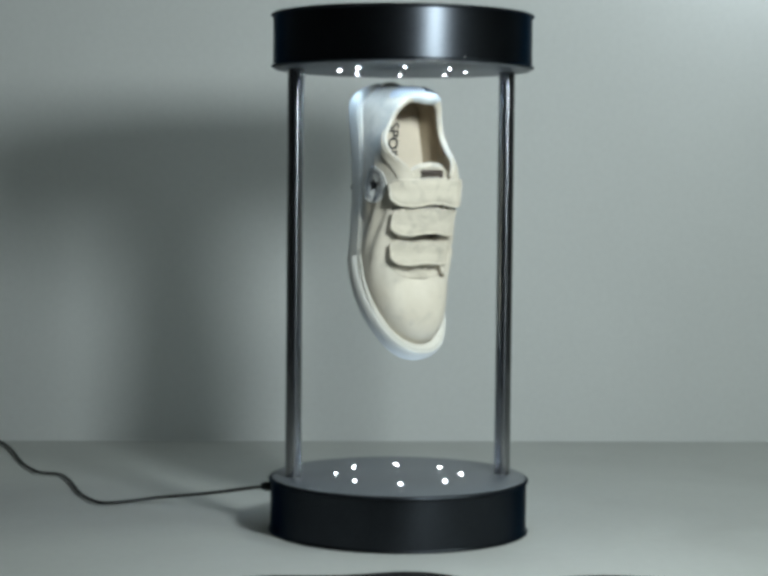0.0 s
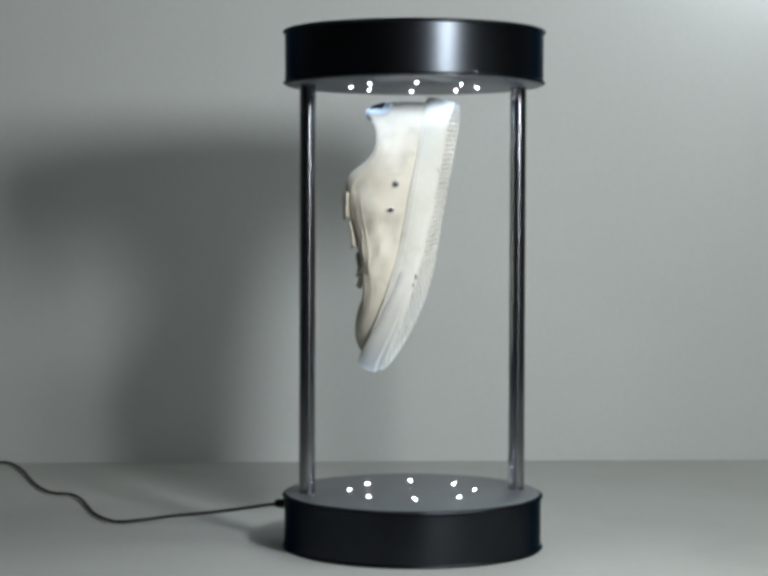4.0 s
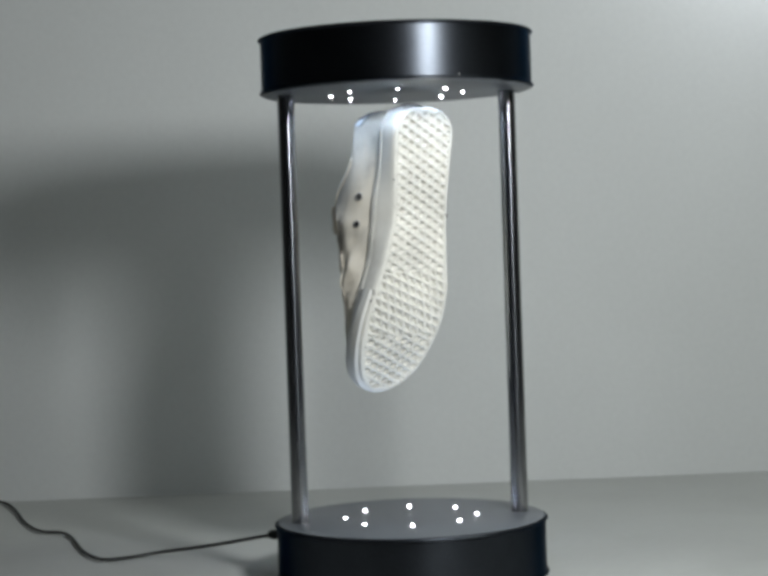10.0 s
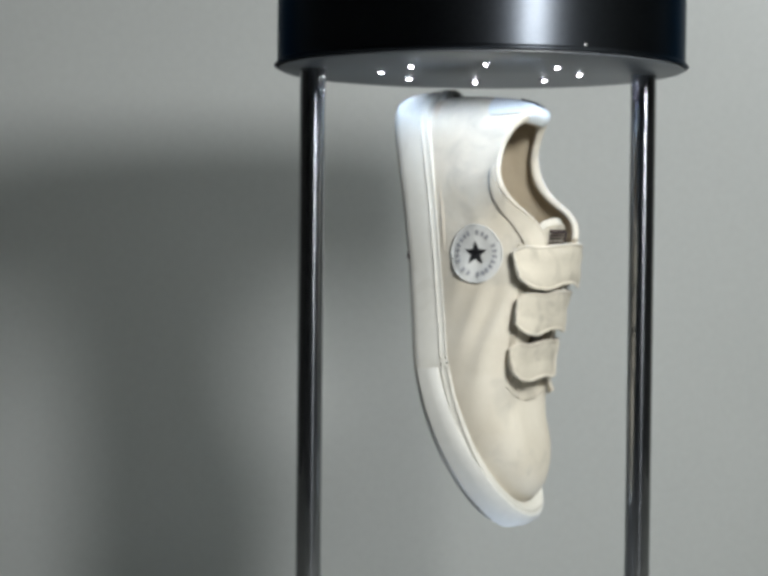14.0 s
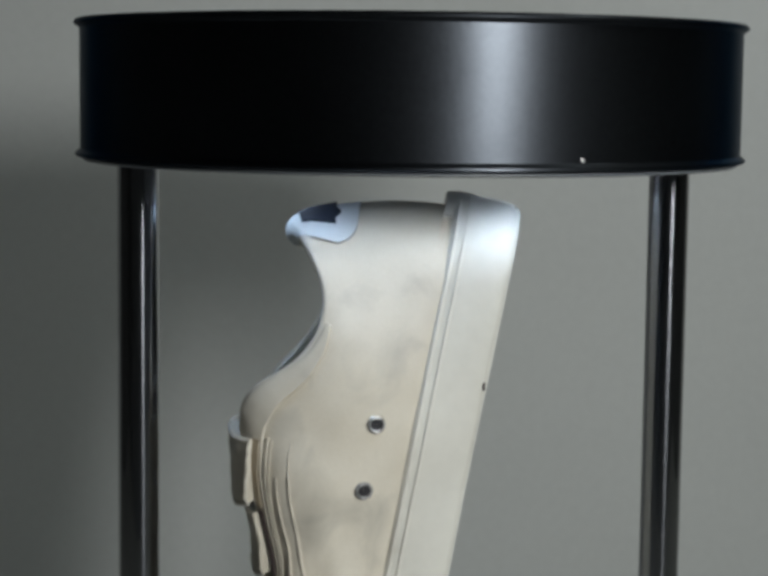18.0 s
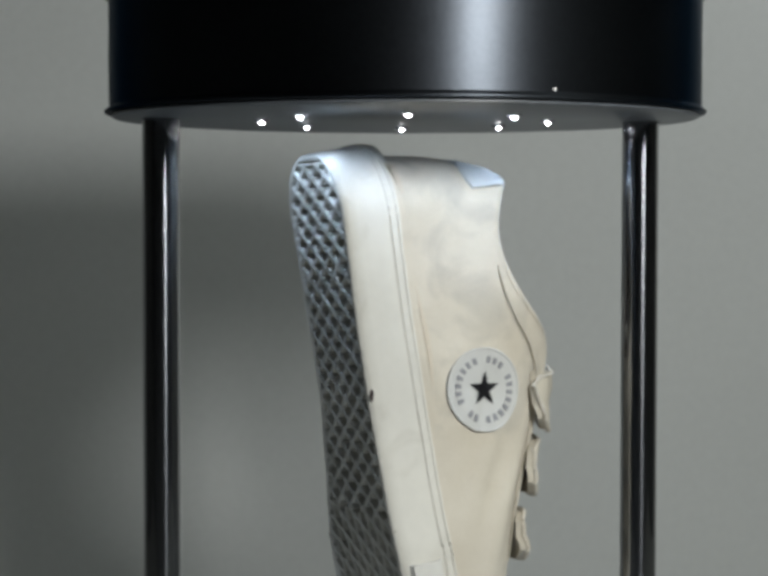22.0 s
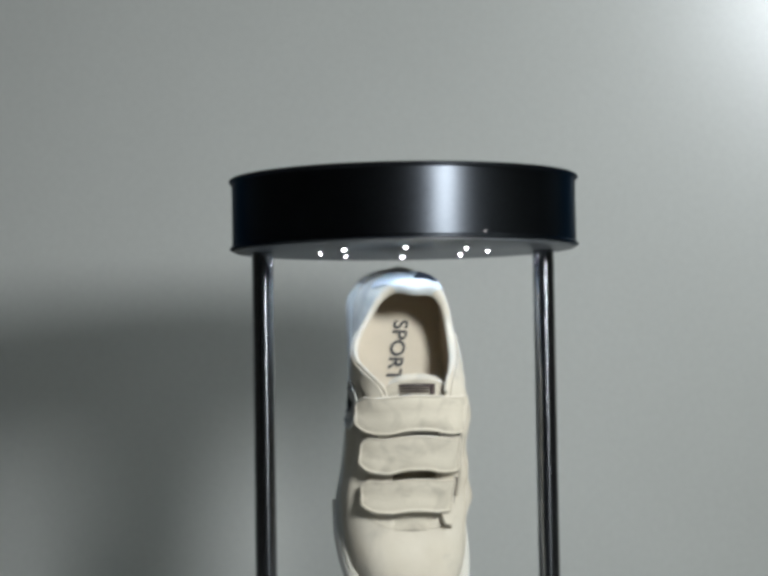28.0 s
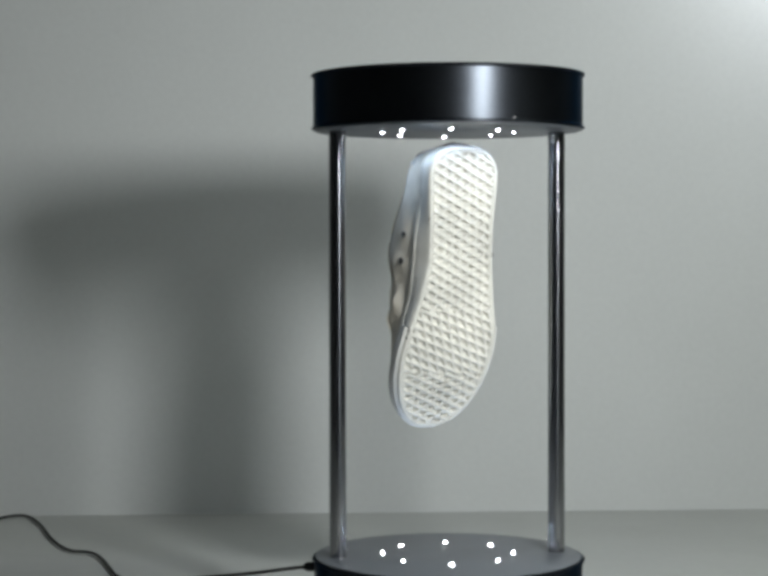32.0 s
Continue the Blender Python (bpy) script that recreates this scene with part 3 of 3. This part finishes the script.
    for side, l, size in ((-1, 0.098, 0.0016), (1, 0.066, 0.0010), (1, 0.168, 0.0017), (1, 0.176, 0.0012)):
        bm = bmesh.new()
        bmesh.ops.create_icosphere(bm, subdivisions=2, radius=1.0)
        c = place(edge_x(l, side, -0.0002), l, sole_h(l) + 0.0012)
        for v in bm.verts:
            p = v.co * (1 + 0.35 * noise.noise(v.co * 2 + Vector((l * 90, 0, 0))))
            v.co = c + Vector((p.x * 0.0005, p.y * size * 0.5, p.z * size * 1.6))
        part("scuff", bm, M_BROWN, sole, "dark scuff on the sole's edge")
    # insole and writing
    rows = []
    for q in [-1 + 2 * j / 12 for j in range(13)]:
        rows.append([place(middle(l) + q * max(half_width(l) - 0.0030 - 0.05 * max(l - 0.12, 0) + 0.006 * math.exp(-((l - 0.09) / 0.04) ** 2), 0.0004), l, sole_h(l) + 0.0235 + 0.003 * q * q) for l in [0.008 + i * 0.0055 for i in range(38)]])
    insole = part("insole", shell_of(rows, 0.002), M_INSOLE, thing, "cream insole")
    text = bpy.data.curves.new("letters", "FONT")
    text.body, text.size, text.align_x, text.extrude, text.offset = "SPORT", 0.0150, "CENTER", 0.0002, 0.00025
    holder = new("letters", text)
    me = bpy.data.meshes.new_from_object(holder.evaluated_get(bpy.context.evaluated_depsgraph_get()))
    bpy.data.objects.remove(holder)
    me.materials.append(M_INK_SHADE)
    for v in me.vertices:
        px, py, pz = v.co
        v.co = place(-0.0080 + py - px * 0.16, 0.0607 + px, 0.0268 + pz)
    letters = new("printed_word", me)
    letters.parent = insole
    tagged(letters, "black printed word on the insole")
    # padded collar
    rim = collar_rim()
    rows = [[c + r * (math.cos(radians(a)) * n + math.sin(radians(a)) * t) for c, n, t, r in rim] for a in range(-14, 226, 15)]
    part("collar", grid([[place(*p) for p in row] for row in rows]), M_UPPER, thing, "padded cream collar")
    # overlays on the upper
    for s in (1, -1):
        us = [0.23 + 0.505 * i / 56 for i in range(57)]
        lows = [blend(u, [0.23, 0.27, 0.32, 0.38, 0.5], [0.93, 0.87, 0.81, 0.775, 0.765]) for u in us]
        rows = [[skin(s, u, low + (0.97 - low) * f, 0.0015) for u, low in zip(us, lows)] for f in (0, 0.22, 0.5, 0.78, 1)]
        part("eyestay", shell_of(rows, 0.0012), M_UPPER, thing)
        us = [0.41 + 0.31 * i / 40 for i in range(41)]
        for k, thick in ((0.712, 0.0004), (0.738, 0.0007)):
            part("eyestay_seam", tube([skin(s, u, k, 0.0006) for u in us], thick, 6), M_STRAP, thing)
    for s in (1, -1):
        line = [skin(s, 0.735 + 0.13 * (i / 16) ** 1.5, 0.66 + 0.30 * (i / 16)) for i in range(17)]
        part("vamp_seam", tube(line, 0.0006, 6), M_STRAP, thing)
    for u0, u1, k0, k1 in ((0.40, 0.80, 0.60, 0.26), (0.46, 0.83, 0.66, 0.42)):
        line = [skin(1, u0 + (u1 - u0) * i / 30, k0 + (k1 - k0) * (i / 30) ** 1.4, 0.0003) for i in range(31)]
        part("quarter_seam", tube(line, [0.0002 + 0.0005 * math.sin(math.pi * i / 30) for i in range(31)], 6), M_UPPER, thing)
    us = [0.685 + 0.090 * i / 10 for i in range(11)]
    rows = [[skin(1, u, 0.70 + 0.24 * j / 6 * (1 - 0.55 * (i / 10) ** 2), 0.0022 + 0.0055 * (j / 6) * (i / 10)) for i, u in enumerate(us)] for j in range(7)]
    part("eyestay_flap", shell_of(rows, 0.0016), M_UPPER, thing, "cream eyestay end lifting off the toe")
    # tongue
    rows = []
    for i in range(25):
        l = 0.0865 + 0.0975 * i / 24
        u = find(1, l, 1.0)
        tx, th = topline(1, u)[1:]
        w = 0.0230 - 0.0085 * i / 24
        if i < 3:
            w *= (0.80, 0.93, 0.98)[i]
        rows.append([place(q * w, l + 0.004 * abs(q) ** 3 * (i < 4), th - 0.0035 - 0.0065 * q * q + (0.002 if i < 2 else 0) - 0.003 * min(max((l - 0.100) / 0.012, 0), 1)) for q in [-1 + 2 * j / 10 for j in range(11)]])
    tongue = part("tongue", shell_of(rows, 0.0030), M_STRAP, thing, "cream padded tongue")
    for x0, x1, l0, l1 in ((-0.013, 0.012, 0.0937, 0.0957), (-0.013, 0.012, 0.1009, 0.1020), (0.0085, 0.012, 0.0955, 0.1011), (-0.013, 0.0075, 0.0968, 0.0976), (-0.013, 0.0075, 0.0986, 0.0994)):
        rows = [[place(x, l, topline(1, find(1, l, 1.0))[2] - 0.0013 - 0.0065 * (x / 0.0225) ** 2) for x in [x0 + (x1 - x0) * j / 6 for j in range(7)]] for l in (l0, l1)]
        part("label_bar", shell_of(rows, 0.0004), M_BROWN, tongue, "dark brown woven label")
    # straps with rounded free ends
    for l0, l1, low in ((0.1010, 0.1232, 0.66), (0.1275, 0.1490, 0.67), (0.1560, 0.1765, 0.66)):
        lm, hw = (l0 + l1) / 2, (l1 - l0) / 2
        us = find(1, lm, 1.0)
        path = [("s", -1, low + (0.98 - low) * i / 9) for i in range(10)]
        path += [("t", 0, -0.72 + 1.44 * i / 6) for i in range(7)]
        path += [("s", 1, 0.98 - 0.16 * i / 4) for i in range(5)]
        n = len(path)
        rows = []
        for i, (kind, s, v) in enumerate(path):
            grow = (0.60, 0.83, 0.95, 1.0)[min(i, 3)]
            row = []
            for j in range(9):
                q = -1 + 2 * j / 8
                l = lm + q * hw * grow + 0.0026 * (1 - ((i - 11) / 11) ** 2)
                bulge = 0.0060 - 0.0012 * abs(q) ** 4 + 0.0034 * max(q, 0) + 0.0006 * noise.noise(Vector((i * 0.35, q * 1.2, lm * 300)))
                if kind == "s":
                    if s > 0:
                        bulge *= (1, 1, 1, 0.95, 0.75)[i - 17]
                    row.append(skin(s, find(s, l, v), v, bulge))
                else:
                    tl, tx, th = topline(1, find(1, l, 1.0))
                    row.append(place(v * tx, l, th + bulge + 0.0022 * (1 - v * v)))
            rows.append(row)
        for _ in range(3):
            rows = [rows[0]] + [[(a + 2 * b + c) / 4 for a, b, c in zip(rows[i - 1], rows[i], rows[i + 1])] for i in range(1, n - 1)] + [rows[-1]]
        strap = part("strap", shell_of(rows, 0.0034), M_STRAP, thing, "cream fastening strap with a rounded end")
        rim_line = [row[0] for row in rows] + rows[-1][1:-1] + [row[-1] for row in reversed(rows)] + list(reversed(rows[0][1:-1]))
        part("binding", tube(rim_line, 0.0010, 6, True), M_UPPER, strap)
        # dark strip laid on the eyestay for the shade in the strap's slot
        rows = [[skin(1, find(1, l, k), k, 0.0026) for l in [l0 - 0.0005 + (l1 - l0 + 0.003) * j / 8 for j in range(9)]] for k in (0.775, 0.795, 0.822)]
        part("slot_shade", shell_of(rows, 0.0005), M_LINING if lm < 0.12 else M_BROWN, thing, "dark strip painted for the shade in the slot at the strap's end")
    rows = []
    for i in range(7):
        l = 0.1795 + 0.0125 * i / 6
        th = topline(1, find(1, min(l, 0.1865), 1.0))[2] + 0.2 * max(l - 0.1865, 0)
        rows.append([place(q * (0.0195 - 0.0012 * abs(i - 3)), l, th + 0.0016 - 0.0020 * abs(q) ** 2.5) for q in [-1 + 2 * j / 10 for j in range(11)]])
    part("throat_tab", shell_of(rows, 0.0022), M_STRAP, thing, "cream tab at the foot of the straps")
    # emblem
    def patch_disc(r0, r1, lift, l0=0.1032, h0=0.0478, n=40):
        return [[on_side(-1, l0 + 1.09 * r * math.cos(2 * math.pi * i / n), h0 + r * math.sin(2 * math.pi * i / n), lift) for i in range(n)] for r in [r0 + (r1 - r0) * j / 4 for j in range(5)]]

    emblem = part("emblem", shell_of(patch_disc(0.0004, 0.0158, 0.0011), 0.0009, True), M_PATCH, thing, "pale grey round side patch")
    ring = [on_side(-1, 0.1032 + 0.0170 * math.cos(2 * math.pi * i / 48), 0.0478 + 0.0156 * math.sin(2 * math.pi * i / 48), 0.0011) for i in range(48)]
    part("stitched_rim", tube(ring, 0.0005, 6, True), M_PATCH, emblem)
    pts = []
    for i in range(10):
        r, a = (0.0071, 0.0029)[i % 2], math.radians(36 * i + 172)
        pts.append((0.1032 + 1.06 * r * math.cos(a), 0.0478 + r * math.sin(a)))
    bm = bmesh.new()
    hub = bm.verts.new(on_side(-1, 0.1032, 0.0478, 0.0017))
    tips = [bm.verts.new(on_side(-1, l, h, 0.0016)) for l, h in pts]
    for i in range(10):
        bm.faces.new((hub, tips[i], tips[(i + 1) % 10]))
    bmesh.ops.solidify(bm, geom=bm.faces[:], thickness=0.0006)
    part("star", bm, M_INK_SHADE, emblem, "black star", False)
    for i in list(range(0, 8)) + list(range(9, 12)) + list(range(13, 20)) + [21, 22]:
        a = 2 * math.pi * i / 24
        rows = [[on_side(-1, 0.1032 + 1.09 * r * math.cos(a + d), 0.0478 + r * math.sin(a + d), 0.0014) for d in (-0.07, 0.07)] for r in (0.0102, 0.0127)]
        part("mark", shell_of(rows, 0.0004), M_MARK, emblem, "grey bar of unreadable writing", False)
    # vent eyelets
    for l, h in ((0.0861, 0.0378), (0.1111, 0.0375)):
        c = on_side(1, l, h, 0.0006)
        ring = [on_side(1, l + 0.0026 * math.cos(2 * math.pi * i / 20), h + 0.0026 * math.sin(2 * math.pi * i / 20), 0.0008) for i in range(20)]
        eyelet = part("eyelet", tube(ring, 0.0007, 8, True), M_STEEL, thing, "steel vent eyelet")
        # black disc on the canvas in place of the eyelet's shaded hole
        rows = [[on_side(1, l + r * math.cos(2 * math.pi * i / 16), h + r * math.sin(2 * math.pi * i / 16), 0.0005) for i in range(16)] for r in (0.0002, 0.0023)]
        part("eyelet_hole_shade", shell_of(rows, 0.0002, True), M_INK_SHADE, eyelet, "black disc painted for the shade inside the eyelet")
    # heel details
    mid = len(rim) // 2
    columns = [(1, 0.01265 * i) for i in range(7, 0, -1)] + [(1, 0.004)] + [(-1, 0.01265 * i) for i in range(1, 7)]
    rows = [[place(*(c + (r + 0.0005) * (math.cos(radians(a)) * n + math.sin(radians(a)) * t))) for c, n, t, r in rim[mid - 7:mid + 7]] for a in range(136, -15, -15)]
    rows += [[skin(side, u, k + 0.14 * (u / 0.0885) ** 5 * (0.93 - k) / 0.31, 0.0014) for side, u in columns] for k in (0.93, 0.86, 0.78, 0.70, 0.62)]
    part("heel_tape", shell_of(rows, 0.0012), M_TAPE, thing, "pale heel tape folded over the collar, coloured with the blue cast of the lights")
    rows = [[place(*(c + (r + 0.0014) * (math.cos(radians(a)) * n + math.sin(radians(a)) * t))) for c, n, t, r in rim[mid - 4:mid + 1]] for a in (-4, -14)]
    rows += [[skin(side, u, k - (0.035 if 0.02 < u < 0.03 else 0.0) * (k < 0.80), 0.0024) for side, u in columns[3:8]] for k in (0.93, 0.88, 0.82, 0.76)]
    part("heel_label", shell_of(rows, 0.0009), M_NAVY, thing, "small navy woven heel label")
    rows = []
    for h in [0.012 + 0.016 * j / 6 for j in range(7)]:
        rows.append([place(0.017 * q, 0.0010 - 0.0028 * (1 - abs(q) ** 3) * math.sin(math.pi * (h - 0.009) / 0.024) + 0.0058 * q * q, h) for q in [-1 + 2 * j / 10 for j in range(11)]])
    part("heel_plate", shell_of(rows, 0.003), M_RUBBER, thing, "raised rubber heel plate")
    return thing


SHOE = shoe()

# ---- loose things on the table ----
def black_cloth(x0, x1, y0, y1, seed):
    rows = []
    for i in range(19):
        p = i / 18
        row = []
        for j in range(41):
            q = j / 40
            x = x0 + (x1 - x0) * q
            y = y0 + (y1 - y0) * p + 0.010 * math.sin(q * 7 + seed) * p - 0.03 * p * (abs(2 * q - 1) ** 3)
            z = 0.004 + 0.010 * math.sin(math.pi * min(p * 1.1, 1)) * (0.6 + 0.4 * math.sin(q * 9 + seed)) * (1 - abs(2 * q - 1) ** 4)
            row.append((x, y, z))
        rows.append(row)
    return shell_of(rows, 0.003)


tagged(mesh_object("black_cloth", black_cloth(-0.150, 0.042, -0.330, -0.222, 2), M_CLOTH), "black crumpled cloth lying on the table before the stand", "cloth", "black cloths")
tagged(mesh_object("black_cloth", black_cloth(0.062, 0.290, -0.340, -0.245, 5), M_CLOTH), "black crumpled cloth lying on the table before the stand", "cloth", "black cloths")


def plastic_bag():
    bm = bmesh.new()
    bmesh.ops.create_icosphere(bm, subdivisions=4, radius=1.0)
    for v in bm.verts:
        p = v.co.copy()
        crease = 0.22 * noise.noise(p * 2.1 + Vector((3, 1, 7))) + 0.10 * noise.noise(p * 5.3)
        p *= 1 + crease
        v.co = Vector((-0.512 + 0.048 * p.x, 0.285 + 0.050 * p.y, max(0.032 + 0.036 * p.z, 0.0008)))
    return bm


tagged(mesh_object("plastic_bag", plastic_bag(), M_BAG), "small crumpled milky plastic bag lying on the table", "bag")


def motions():
    # the shoe hangs a little aslant under the magnet and turns about its own length
    hang = pose(-0.001, 0, 0.42, 0, 1.2) @ pose(0, 0, MID - 0.42)
    walk(SHOE, [(t, hang @ pose(0, 0, 0, 0, 0, a)) for t, a in [
             (0, 31.0), (0.5, 62.6), (1, 93.6), (1.5, 123.2), (2, 151.6), (2.5, 178.9), (3, 205.2), (3.5, 230.6), (4, 255.2), 
             (4.5, 279.4), (5, 303.4), (5.5, 327.7), (6, 352.6), (6.5, 378.5), (7, 405.6), (7.5, 434.3), (8, 463.5), (8.5, 491.9), 
             (9, 519.8), (9.5, 547.5), (10, 574.6), (10.5, 601.0), (11, 626.4), (11.5, 650.4), (12, 674.7), (12.5, 699.7), (13, 725.4), 
             (13.5, 752.3), (14, 780.5), (14.5, 807.6), (15, 834.7), (15.5, 861.5), (16, 887.8), (16.5, 913.3), (17, 937.8), (17.5, 961.1), 
             (18, 985.6), (18.5, 1009.1), (19, 1033.0), (19.5, 1058.1), (20, 1084.1), (20.5, 1110.7), (21, 1137.7), (21.5, 1164.2), (22, 1189.2), 
             (22.5, 1213.8), (23, 1237.6), (23.5, 1260.0), (24, 1280.9), (24.5, 1301.1), (25, 1319.8), (25.5, 1340.4), (26, 1360.3), (26.5, 1380.6), 
             (27, 1402.1), (27.5, 1424.6), (28, 1447.9), (28.5, 1471.7), (29, 1495.8), (29.5, 1520.5), (30, 1545.2), (30.5, 1569.4), (31, 1593.4), 
             (31.5, 1615.8), (32, 1637.2)]])


motions()
